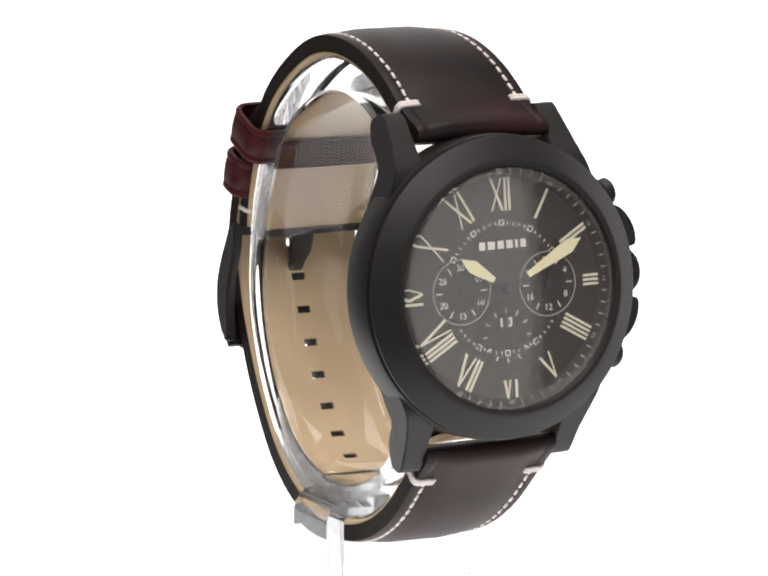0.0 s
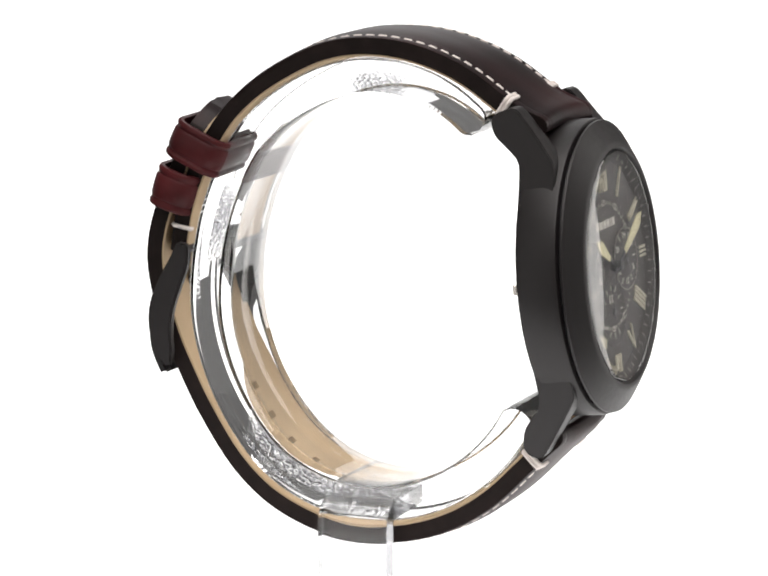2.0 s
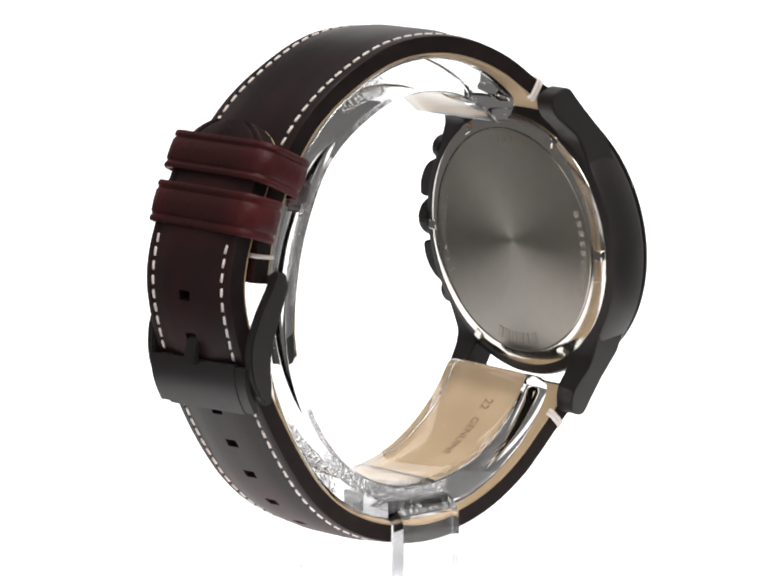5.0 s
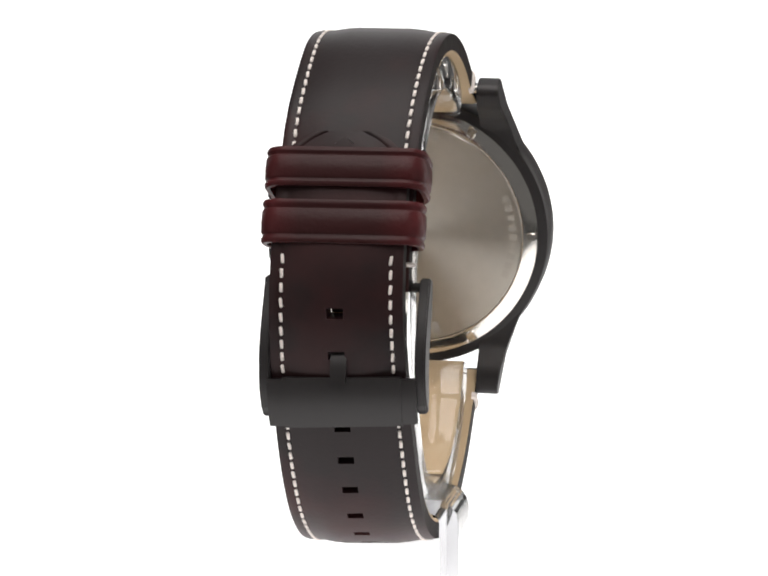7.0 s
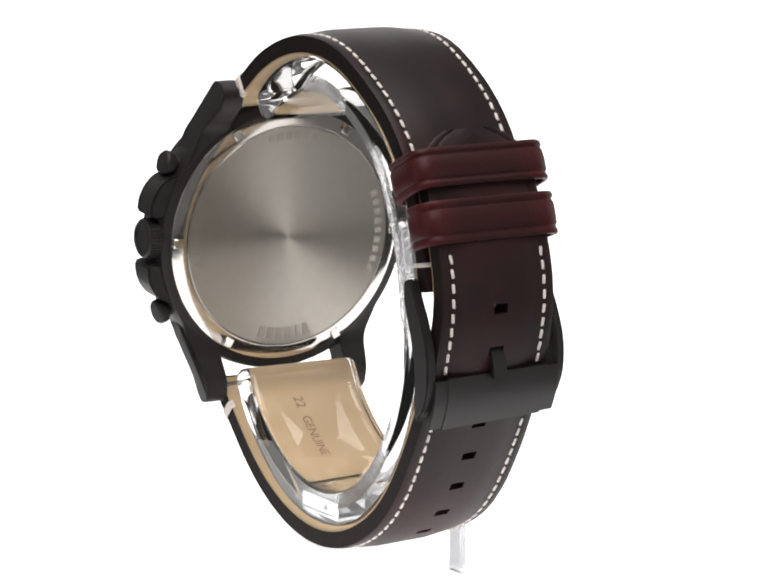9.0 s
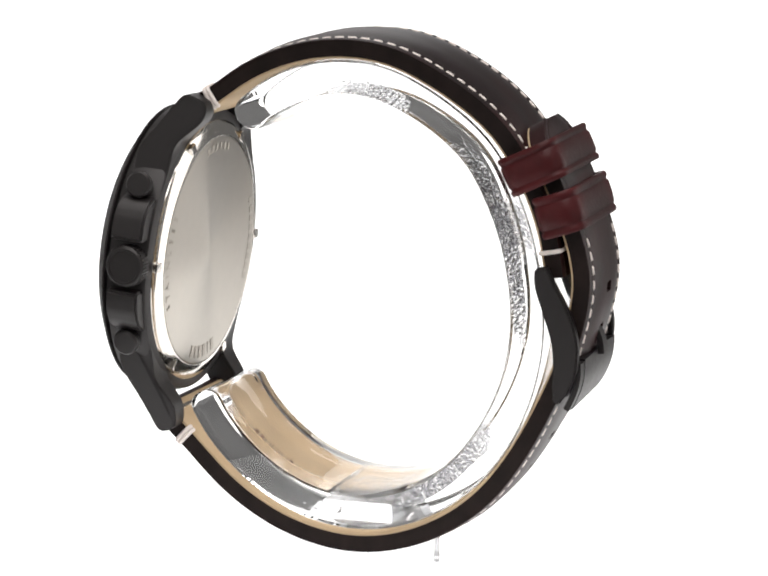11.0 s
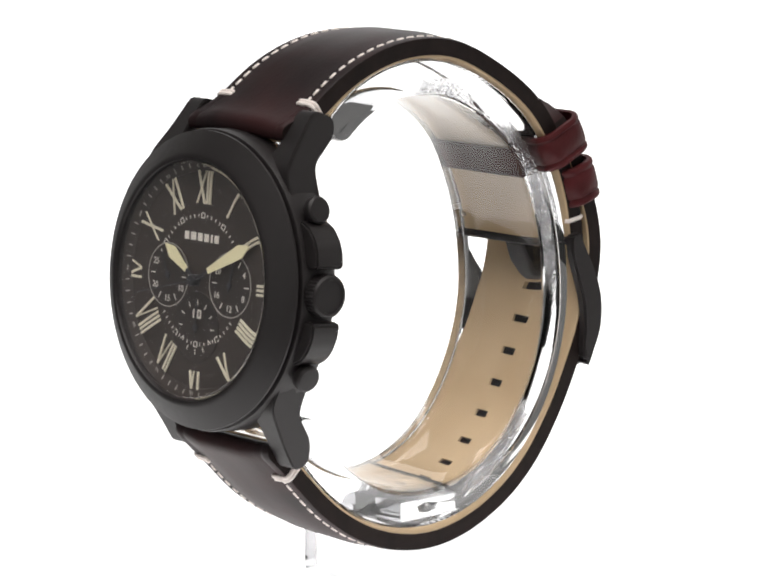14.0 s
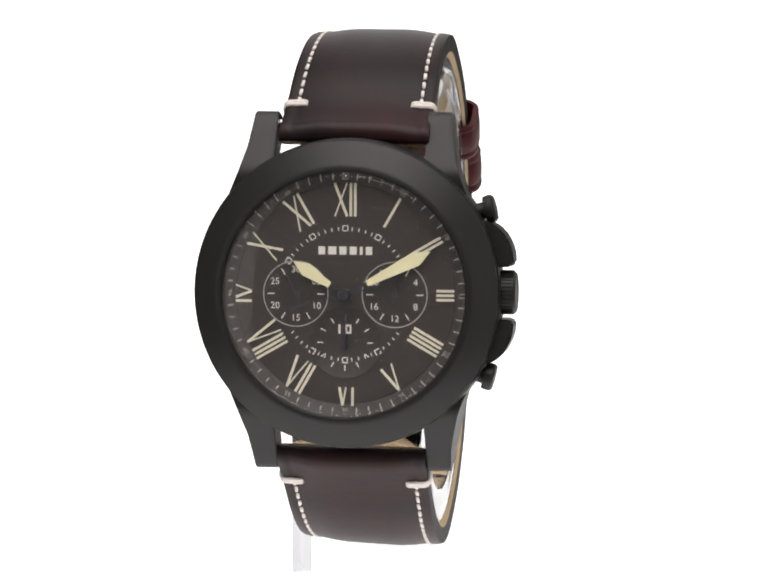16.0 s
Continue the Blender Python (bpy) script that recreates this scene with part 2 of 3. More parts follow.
def lettering(text, size, extrude=0.02):
    """The words as a mesh in millimetres, centred, in Blender's own font."""
    cu = bpy.data.curves.new("words", "FONT")
    cu.body, cu.size, cu.align_x, cu.align_y, cu.extrude, cu.resolution_u = text, size, "CENTER", "CENTER", extrude, 3
    ob = new("words", cu)
    bpy.context.view_layer.update()
    me = bpy.data.meshes.new_from_object(ob.evaluated_get(bpy.context.evaluated_depsgraph_get()))
    bpy.data.objects.remove(ob)
    bpy.data.curves.remove(cu)
    bm = bmesh.new()
    bm.from_mesh(me)
    bpy.data.meshes.remove(me)
    return bm


# ---- the setting: one white sweep, floor running up into the back wall ----
def sweep():
    bm = bmesh.new()
    line = [(-0.09, 0.0), (0.7, 0.0)]
    for k in range(1, 13):
        a = math.pi / 2 * k / 12
        line.append((0.7 + 0.5 * math.sin(a), 0.5 - 0.5 * math.cos(a)))
    line.append((1.2, 1.6))
    wide = [0.078 + 0.115 * (y + 0.09) for y, z in line]
    wide[-1] = 0.30
    back = [[bm.verts.new((x * 1000, y * 1000, z * 1000)) for x in (-w, w)] for (y, z), w in zip(line, wide)]
    for a, b in zip(back, back[1:]):
        bm.faces.new((a[0], a[1], b[1], b[0]))
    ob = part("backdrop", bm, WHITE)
    sol = ob.modifiers.new("thick", "SOLIDIFY")
    sol.thickness, sol.offset = 0.003, -1
    return tagged(ob, "seamless white studio backdrop sweep, made to glow evenly", "backdrop", kind="structure")


def table():
    ob = part("table_plinth", block(-60, 60, -80, 650, -700, -6, 4), TABLE, smooth=False)
    tagged(ob, "narrow dark grey table under the white sweep", "table", kind="structure")
    ob = part("floor", block(-2500, 2500, -2500, 2500, -760, -704), TABLE, smooth=False)
    return tagged(ob, "dark grey matte studio floor", "floor", kind="structure")


BACKDROP = sweep()
FLOOR = table()

# ---- the acrylic stand ----
BAND = Path([(-21.0, 28.6), (-16.6, 32.8), (-9.6, 35.9), (-2.5, 36.9), (4.7, 36.0), (11.8, 32.6), (17.6, 28.6), (21.7, 24.3), (24.6, 18.2), (27.0, 12.0),
             (28.3, 5.0), (28.9, -3.0), (27.6, -10.5), (24.7, -18.0), (20.3, -24.7), (16.2, -29.0), (11.8, -31.8), (6.0, -34.2), (0.0, -35.0),
             (-6.0, -34.6), (-11.7, -32.9), (-16.6, -30.4), (-21.0, -27.0), (-24.6, -23.3), (-27.2, -19.8), (-28.4, -16.6)], 1, 4.0)


def stand():
    root = tagged(new("watch_stand"), "clear acrylic watch stand with an open C-shaped band", "display stand")
    cols = [0.0, 0.12, 0.5]

    def round_off(s):
        u = max(0.0, 1 - min(s, BAND.length - s) / 2.0)
        return 2.2 * (1 - math.sqrt(max(0.0, 1 - u * u)))

    def top(d, s):
        return -0.05 - max(0, 0.3 - d) - round_off(s)

    def bottom(d, s):
        return -5.4 + max(0, 0.35 - d) + round_off(s)
    near = [0.08, 0.25, 0.5, 0.9, 1.4, 2.0]
    bm = ribbon(BAND, 0, BAND.length, lambda s: 9.6, top, bottom, cols, hx=4.0, extra=near + [BAND.length - v for v in near])
    rims = [e for e in bm.edges if all(abs(abs(v.co.x) - 9.6) < 0.01 for v in e.verts) and e.calc_length() > 3.5]
    bmesh.ops.subdivide_edges(bm, edges=rims, cuts=1)
    band = part("band", bm, ACRYLIC, root, "bent clear acrylic C band")
    band.data.materials.append(SAWN)
    for f in band.data.polygons:
        deep = np.min(np.linalg.norm(BAND.p - np.array((f.center.y, f.center.z)) / MM, axis=1))
        f.material_index = 1 if abs(f.normal.x) > 0.8 and deep > 2.6 else 0
    # one strip bent twice: arm, upright, foot
    line = [(9.3, -32.2), (-9.6, -32.2)]
    line += [(-9.6 - 2.2 * math.sin(a), -34.4 + 2.2 * math.cos(a)) for a in (0.4, 0.8, 1.2, 1.57)]
    line += [(-9.6 - 2.2 * math.cos(a), -44.2 - 2.0 * math.sin(a)) for a in (0.0, 0.4, 0.8, 1.2, 1.57)]
    line += [(12.0, -46.2)]
    pts = [np.array(p) for p in line]
    half = 1.5
    left, right = [], []
    for i, p in enumerate(pts):
        t = pts[min(i + 1, len(pts) - 1)] - pts[max(i - 1, 0)]
        t = t / np.linalg.norm(t)
        nrm = np.array([-t[1], t[0]])
        left.append(p + nrm * half), right.append(p - nrm * half)
    outline = [tuple(p) for p in left + right[::-1]]
    turn = Matrix(((1, 0, 0, 0), (0, 0, -1, 0), (0, 1, 0, 0), (0, 0, 0, 1)))
    arm = part("upright", prism(outline, -5.3, 5.9, 0.7, 3), STRIP, root, "bent clear acrylic strip with arm and foot", m=turn)
    arm.data.materials.append(FROST)
    arm.data.materials.append(SCUFF)
    for f in arm.data.polygons:
        f.material_index = 1 if abs(f.normal.y) > 0.5 else 2 if f.normal.z > 0.9 and f.center.z > -0.034 else 0
    for ob in (band, arm):
        ob.visible_shadow = False
    return root


# ---- the watch ----
CC = Vector((-0.25, -36.2, 5.8))
ZN = Vector((0, -0.9954, 0.0958)).normalized()
XN = Vector((0.99994, 0, 0.0110))
YN = ZN.cross(XN).normalized()
XN = YN.cross(ZN)
CASE = Matrix.Translation(CC) @ Matrix((XN, YN, ZN)).transposed().to_4x4()   # x: to 3 o'clock, y: to 12, z: out of the dial

SHORT = Path([(-29.8, 26.2), (-25.8, 27.6), (-22.3, 29.6), (-16.9, 33.4), (-9.7, 36.3), (-2.5, 37.3), (4.8, 36.4), (12.1, 33.0), (18.0, 29.0), (22.1, 24.7),
              (25.6, 18.5), (28.0, 12.0), (29.1, 5.4)], 1)
LONG = Path([(-32.0, -16.9), (-28.2, -20.5), (-24.9, -23.8), (-21.4, -27.4), (-16.8, -30.8), (-11.9, -33.3), (-6.0, -35.0), (0.0, -35.5), (6.1, -34.6),
             (12.0, -32.2), (16.4, -29.3), (20.6, -25.0), (25.1, -18.2), (27.9, -12.8), (30.3, -7.7), (31.8, -3.0), (32.8, 1.0), (33.3, 5.0),
             (32.4, 10.0), (30.7, 14.5), (28.6, 19.5), (26.3, 24.2), (24.8, 27.2)], -1)
CUT = [0.0, 0.18, 0.9, 1.45, 1.75, 2.05, 2.8, 4.2, 6.2]


def strap_top(full):
    def top(d, s):
        h = full - 0.22 * math.exp(-(d / 0.3) ** 2)
        h -= 0.14 * math.exp(-((d - 1.75) / 0.28) ** 2)
        u = min(1, max(0, (d - 2.0) / 4.0))
        return h + 0.5 * u * u * (3 - 2 * u)
    return top


def strap_half(path, lug, mid, end, tip=0.0):
    def half(s):
        u = min(1, s / 45)
        w = lug + (mid - lug) * u
        if s > path.length * 0.6:
            w += (end - mid) * (s / path.length - 0.6) / 0.4
        if tip and s > path.length - tip:
            v = (s - path.length + tip) / tip
            w *= math.sqrt(max(0.12, 1 - 0.8 * v * v))
        return w
    return half


def stitch_mesh():
    bm = block(-0.68, 0.68, -0.24, 0.24, -0.16, 0.24, 0.13, 1)
    bm.transform(Matrix.Scale(MM, 4))
    me = bpy.data.meshes.new("stitch")
    bm.to_mesh(me)
    bm.free()
    me.materials.append(THREAD)
    for p in me.polygons:
        p.use_smooth = True
    return me


STITCH = stitch_mesh()


def strap(name, path, half, full, parent, label, s_from, s_to, skip, holes=()):
    crown = strap_top(full)

    def turn_in(s):
        u = max(0.0, 1 - s / 1.7)
        return math.sqrt(max(0.0, 1 - u * u))

    def top(d, s):
        mid = (crown(d, s) - 0.45) / 2
        return mid + (crown(d, s) - mid) * turn_in(s)

    def low(d, s):
        mid = (crown(d, s) - 0.45) / 2
        return mid + (0.0 - mid) * turn_in(s)
    first = (0.05, 0.15, 0.3, 0.5, 0.8, 1.2, 1.7)
    leather = part(name, ribbon(path, 0, path.length, half, top, low, CUT, holes, hx=1.2, extra=first), LEATHER, parent, label)
    leather.data.materials.append(EDGE)
    for f in leather.data.polygons:
        f.material_index = 1 if abs(f.normal.x) > 0.8 and abs(f.center.x) > 0.006 else 0
    part("lining", ribbon(path, 1.2, path.length - 0.2, lambda s: half(s) - 0.08, lambda d, s: -0.004, lambda d, s: -0.42 + 0.12 * math.exp(-(d / 0.3) ** 2), CUT, holes, hx=1.2),
         LINING, leather, "tan leather lining")
    n = int((s_to - s_from) / 1.86)
    for side in (-1, 1):
        for k in range(n):
            s = s_from + 1.86 * k
            if any(a < s < b for a, b in skip):
                continue
            x = side * (half(s) - 1.75)
            ob = new("stitch", STITCH)
            ob.parent = leather
            m = path.matrix(s, x, strap_top(full)(1.75, s) + 0.03) @ pose(0, 0, 0, 0, 0, side * 4 + random.uniform(-3, 3))
            m.translation *= MM
            ob.matrix_basis = m
    return leather


def bar_tack(path, half, s, side, parent, full, turns=(-0.33, 0.33)):
    """Two turns of thick white thread round the strap's edge beside the lug."""
    for ds in turns:
        w = half(s)
        pts = []
        for d, h in ((3.0, full - 0.1), (2.7, full + 0.16), (1.6, full + 0.08), (0.4, full + 0.02), (-0.12, full - 0.5), (-0.16, full * 0.5), (-0.12, -0.2), (0.4, -0.5)):
            p, t, n = path.axes(s + ds)
            q = p + n * h
            pts.append((side * (w - d), q[0], q[1]))
        part("bar_tack", tube(curve(pts, 4), 0.34), THREAD, parent, "thick white corner stitch")


def ring_sketch(w, h0, h1, r, n=6):
    """A rounded box outline, w to each side, from h0 to h1."""
    out = []
    for cx, cy, a0 in ((w - r, h1 - r, 0), (-w + r, h1 - r, 90), (-w + r, h0 + r, 180), (w - r, h0 + r, 270)):
        for k in range(n + 1):
            a = radians(a0 + 90 * k / n)
            out.append((cx + r * math.cos(a), cy + r * math.sin(a)))
    return out


def keeper(name, at, axis, w, h0, h1, length, parent, label, xoff=-0.3):
    """A leather loop round both straps: at is its middle, axis the way along the strap."""
    ax = np.array(axis) / np.linalg.norm(axis)
    nrm = np.array([ax[1], -ax[0]])
    bm = bmesh.new()
    prof = [(-0.5, 0.1), (-0.5, 0.72), (-0.46, 0.92), (-0.39, 0.95), (-0.34, 0.74), (-0.30, 0.72), (-0.25, 0.96), (0, 1.02), (0.25, 0.96), (0.30, 0.72), (0.34, 0.74), (0.39, 0.95), (0.46, 0.92), (0.5, 0.72), (0.5, 0.1), (0, 0.0)]
    loops = []
    for u, thick in prof:
        sk = ring_sketch(w + thick, h0 - thick, h1 + thick, 1.9 + thick)
        row = []
        for x, h in sk:
            q = np.array(at) + ax * u * length + nrm * h
            row.append(bm.verts.new((x + xoff, q[0], q[1])))
        loops.append(row)
    n = len(loops[0])
    for i in range(len(loops)):
        a, b = loops[i], loops[(i + 1) % len(loops)]
        for k in range(n):
            bm.faces.new((a[k], a[(k + 1) % n], b[(k + 1) % n], b[k]))
    return part(name, bm, RED_LEATHER, parent, label)


# dial marks
def bar2(a, b, width, z=0.0, tall=0.12):
    a, b = Vector(a), Vector(b)
    t = (b - a).normalized()
    nrm = Vector((-t.y, t.x)) * width / 2
    return prism([tuple(a + nrm), tuple(a - nrm), tuple(b - nrm), tuple(b + nrm)], z, z + tall)


GLYPH = {"I": (0.44, [((0.22, 0), (0.22, 1), 1)]), "V": (2.0, [((0.15, 1), (1.0, 0), 1), ((1.85, 1), (1.0, 0), 0.55)]),
         "X": (2.0, [((0.1, 1), (1.9, 0), 1), ((1.85, 1), (0.15, 0), 0.5)])}


def numeral(text, hour, r0, r1, cut, parent):
    """A Roman hour mark of raised strokes; from 4 to 8 o'clock its foot points outward. cut: where its inner end stops."""
    a = radians(90 - 30 * hour)
    out, side = Vector((math.cos(a), math.sin(a))), Vector((math.sin(a), -math.cos(a)))
    flip = 4 <= hour <= 8
    if flip:
        side = -side
    gap = 0.2
    total = sum(GLYPH[c][0] for c in text) + gap * (len(text) - 1)
    x = -total / 2
    bms = []
    for c in text:
        wide, strokes = GLYPH[c]
        for (x0, y0), (x1, y1), k in strokes:
            ends = []
            for px, py in ((x0, y0), (x1, y1)):
                r = (r1 - (r1 - r0) * py) if flip else (r0 + (r1 - r0) * py)
                ends.append([x + px, r])
            (ax, ar), (bx, br) = ends
            if ar < br:
                ax, ar, bx, br = bx, br, ax, ar
            if br < cut < ar:
                f = (ar - cut) / (ar - br)
                bx, br = ax + (bx - ax) * f, cut
            elif ar <= cut:
                continue
            bms.append(bar2(out * ar + side * ax, out * br + side * bx, 0.33 * k + 0.03, 0.02, 0.2))
        x += wide + gap
    return part("numeral", merge(bms), NUMERAL, parent, smooth=False, m=CASE)


def hand_shape(outline, angle, z, mat, name, parent, label, tall=0.15):
    bm = prism(outline, z, z + tall)
    return part(name, bm, mat, parent, label, smooth=False, m=CASE @ Matrix.Rotation(radians(-angle), 4, "Z"))


def dial(watch):
    face = part("dial", lathe([(0, 0), (15.7, 0), (15.75, -0.4), (0, -0.4)]), DIAL, watch, "dark brown matte dial", m=CASE)
    part("chapter_ring", lathe([(15.75, 0.02), (17.45, 0.75), (17.45, -0.4), (15.75, -0.4)]), DIAL, watch, "sloping minute ring", m=CASE)
    marks = []
    for k in range(60):
        a = radians(90 - 6 * k)
        d = Vector((math.cos(a), math.sin(a)))
        if k % 5:
            b = bar2(d * 16.25, d * 16.85, 0.17, 0.0, 0.05)
            for v in b.verts:
                v.co.z += 0.02 + (v.co.to_2d().length - 15.75) * 0.43
            marks.append(b)
    part("minute_track", merge(marks), DIM, face, "fine pale minute strokes", smooth=False, m=CASE)
    for k in range(1, 13):
        a = 90 - 30 * k
        d = Vector((math.cos(radians(a)), math.sin(radians(a))))
        tilt = a - 90 if k not in (4, 5, 6, 7, 8) else a + 90
        b = lettering("%02d" % (5 * k), 0.95)
        part("minute_figure", b, DIM, face, smooth=False, m=CASE @ Matrix.Translation((d.x * 16.55, d.y * 16.55, 0.42)) @ pose(0, 0, 0, 0, 0, tilt))
    for text, hour, r0, r1, cut in (("XII", 12, 11.1, 15.8, 0), ("I", 1, 11.1, 15.8, 0), ("II", 2, 11.1, 15.9, 0), ("III", 3, 11.0, 15.6, 13.1), ("IIII", 4, 10.9, 15.7, 0),
                                    ("V", 5, 11.8, 15.7, 0), ("VI", 6, 11.2, 15.9, 13.3), ("VII", 7, 11.0, 15.7, 0), ("VIII", 8, 10.6, 15.7, 0),
                                    ("IX", 9, 11.0, 15.8, 13.5), ("X", 10, 10.9, 15.8, 0), ("XI", 11, 10.9, 15.8, 0)):
        numeral(text, hour, r0, r1, cut, face)
    # inner seconds ring
    marks = []
    for k in range(60):
        a = 6 * k
        if 60 < a < 126 or 234 < a < 300:
            continue
        d = Vector((math.sin(radians(a)), math.cos(radians(a))))
        if k % 5:
            marks.append(bar2(d * 9.1, d * 9.6, 0.14, 0.02, 0.05))
        else:
            e = Vector((-d.y, d.x))
            c = d * 9.4
            for u, v in ((1, 0), (-1, 0), (0, 1), (0, -1)):
                p, q = (e * 0.36 * u + d * 0.36 * v), (d * 0.36 * abs(u) + e * 0.36 * abs(v))
                marks.append(bar2(c + p - q, c + p + q, 0.15, 0.02, 0.05))
    part("seconds_ring", merge(marks), PRINT, face, "inner ring of pale seconds strokes", smooth=False, m=CASE)
    # two subdials with figures
    for cx, figures in ((-7.1, ("30", "05", "10", "15", "20", "25")), (7.1, ("24", "4", "8", "12", "16", "20"))):
        at = CASE @ Matrix.Translation((cx, 0, 0))
        sub = part("subdial", lathe([(0, 0.02), (4.45, 0.02), (4.55, 0.1), (4.75, 0.1), (4.8, -0.1), (0, -0.1)]), SUBDIAL, watch, "small recessed counter dial", m=at)
        part("rim", lathe([(4.58, 0.1), (4.58, 0.14), (4.72, 0.14), (4.72, 0.1)]), DIM, sub, "thin pale rim", m=at)
        for k, text in enumerate(figures):
            a = radians(90 - 60 * k)
            part("figure", lettering(text, 1.35), PRINT, sub, smooth=False, m=at @ Matrix.Translation((3.45 * math.cos(a), 3.45 * math.sin(a), 0.06)))
        marks = []
        for k in range(6):
            a = radians(60 - 60 * k)
            d = Vector((math.cos(a), math.sin(a)))
            marks.append(bar2(d * 3.1, d * 4.1, 0.16, 0.04, 0.05))
        part("strokes", merge(marks), PRINT, sub, smooth=False, m=at)
        part("pointer", merge([bar2((0, -1.1), (0, 3.6), 0.22, 0.25, 0.08), lathe([(0, 0.36), (0.5, 0.36), (0.5, 0.2), (0, 0.2)], 16)]), HANDSTEM, sub, "small dark pointer",
             smooth=False, m=at @ pose(0, 0, 0, 0, 0, 25 if cx < 0 else -12))
    at = CASE @ Matrix.Translation((0, -6.9, 0))
    sub = part("subdial", lathe([(0, 0.015), (4.9, 0.015), (5.0, 0.09), (5.2, 0.09), (5.25, -0.1), (0, -0.1)]), SUBDIAL, watch, "lower running-seconds dial", m=at)
    marks = []
    for k in range(12):
        a = radians(90 - 30 * k)
        d = Vector((math.cos(a), math.sin(a)))
        marks.append(bar2(d * 3.2, d * 4.0, 0.15, 0.03, 0.05))
    marks += [block(-0.95, -0.65, 1.3, 2.6, 0.03, 0.08), block(0.05, 0.3, 1.3, 2.6, 0.03, 0.08), block(0.65, 0.9, 1.3, 2.6, 0.03, 0.08),
              block(0.3, 0.65, 1.3, 1.55, 0.03, 0.08), block(0.3, 0.65, 2.35, 2.6, 0.03, 0.08)]
    part("strokes", merge(marks), PRINT, sub, smooth=False, m=at)
    part("pointer", merge([bar2((0, -1.0), (0, 4.0), 0.2, 0.25, 0.08), lathe([(0, 0.36), (0.5, 0.36), (0.5, 0.2), (0, 0.2)], 16)]), HANDSTEM, sub, smooth=False, m=at)
    # the maker's mark as plain bars
    marks, x = [], -3.85
    for w in (0.95, 1.15, 1.0, 1.0, 0.4, 0.9):
        marks.append(block(x, x + w, 5.65, 6.8, 0.02, 0.1))
        x += w + 0.46
    part("logo", merge(marks), PRINT, face, "row of small pale bars", smooth=False, m=CASE)
    # hour and minute pointers
    hour = hand_shape([(-0.18, -1.2), (0.18, -1.2), (0.22, 2.6), (-0.22, 2.6)], -57.5, 0.75, HANDSTEM, "hour_pointer", watch, "dark stem with cream diamond blade")
    hand_shape([(-0.42, 2.5), (0.42, 2.5), (1.0, 6.6), (0.0, 8.7), (-1.0, 6.6)], -57.5, 0.78, LUME, "blade", hour, "cream luminous blade")
    minute = hand_shape([(-0.18, -1.6), (0.18, -1.6), (0.22, 3.8), (-0.22, 3.8)], 63, 1.15, HANDSTEM, "minute_pointer", watch, "dark stem with long cream blade")
    hand_shape([(-0.42, 3.7), (0.42, 3.7), (1.05, 11.6), (0.0, 13.9), (-1.05, 11.6)], 63, 1.18, LUME, "blade", minute, "cream luminous blade")
    hand_shape([(-0.1, -3.5), (0.1, -3.5), (0.07, 14.0), (-0.07, 14.0)], -104, 1.5, HANDSTEM, "seconds_pointer", watch, "thin dark centre seconds pointer", 0.08)
    part("cap", lathe([(0, 1.75), (0.75, 1.7), (0.85, 1.5), (0.85, 0.5), (0, 0.5)], 24), HANDSTEM, watch, m=CASE)
    return face


def lug(side, end, parent):
    """A horn of the case: its side outline in (y, z) turned into a bar with rounded edges, flaring into the case."""
    if end > 0:
        front = [(8.5, -1.4), (17.4, -1.3), (26.2, -7.3), (25.0, -11.2), (22.3, -11.0), (18.2, -6.9), (8.5, -6.8)]
    else:
        front = [(-8.5, -1.4), (-17.0, -1.3), (-26.6, -7.9), (-25.4, -10.6), (-22.0, -10.3), (-18.0, -6.9), (-8.5, -6.7)]
    line = []
    for k, q in enumerate(front):
        q, a, b = Vector(q), Vector(front[k - 1]), Vector(front[(k + 1) % len(front)])
        r = 1.3 if 0 < k < len(front) - 1 else 0.2
        u, v = q + (a - q).normalized() * r, q + (b - q).normalized() * r
        if line:
            last = Vector(line[-1])
            line += [tuple(last.lerp(u, w)) for w in (0.2, 0.4, 0.6, 0.8)]
        line += [tuple(u * (1 - w) ** 2 + q * 2 * w * (1 - w) + v * w * w) for w in (0, 0.33, 0.67, 1)]
    bm = bmesh.new()
    inn, outr = [], []
    for y, z in line:
        ay = abs(y)
        xi = 10.95
        d = max(0, 25.0 - ay)
        xo = min(18.8, 14.4 + 0.07 * d + 0.0175 * d * d)
        inn.append(bm.verts.new((side * xi, y, z)))
        outr.append(bm.verts.new((side * xo, y, z)))
    n = len(line)
    bm.faces.new(inn)
    bm.faces.new(outr[::-1])
    for k in range(n):
        bm.faces.new((inn[k], outr[k], outr[(k + 1) % n], inn[(k + 1) % n]))
    bmesh.ops.recalc_face_normals(bm, faces=bm.faces)
    rim = [e for e in bm.edges if len({f.normal.x > 0.6 or f.normal.x < -0.6 for f in e.link_faces}) > 1]
    bmesh.ops.bevel(bm, geom=rim, offset=0.4, segments=2, affect="EDGES", clamp_overlap=True)
    return part("lug", bm, BLACK, parent, m=CASE)


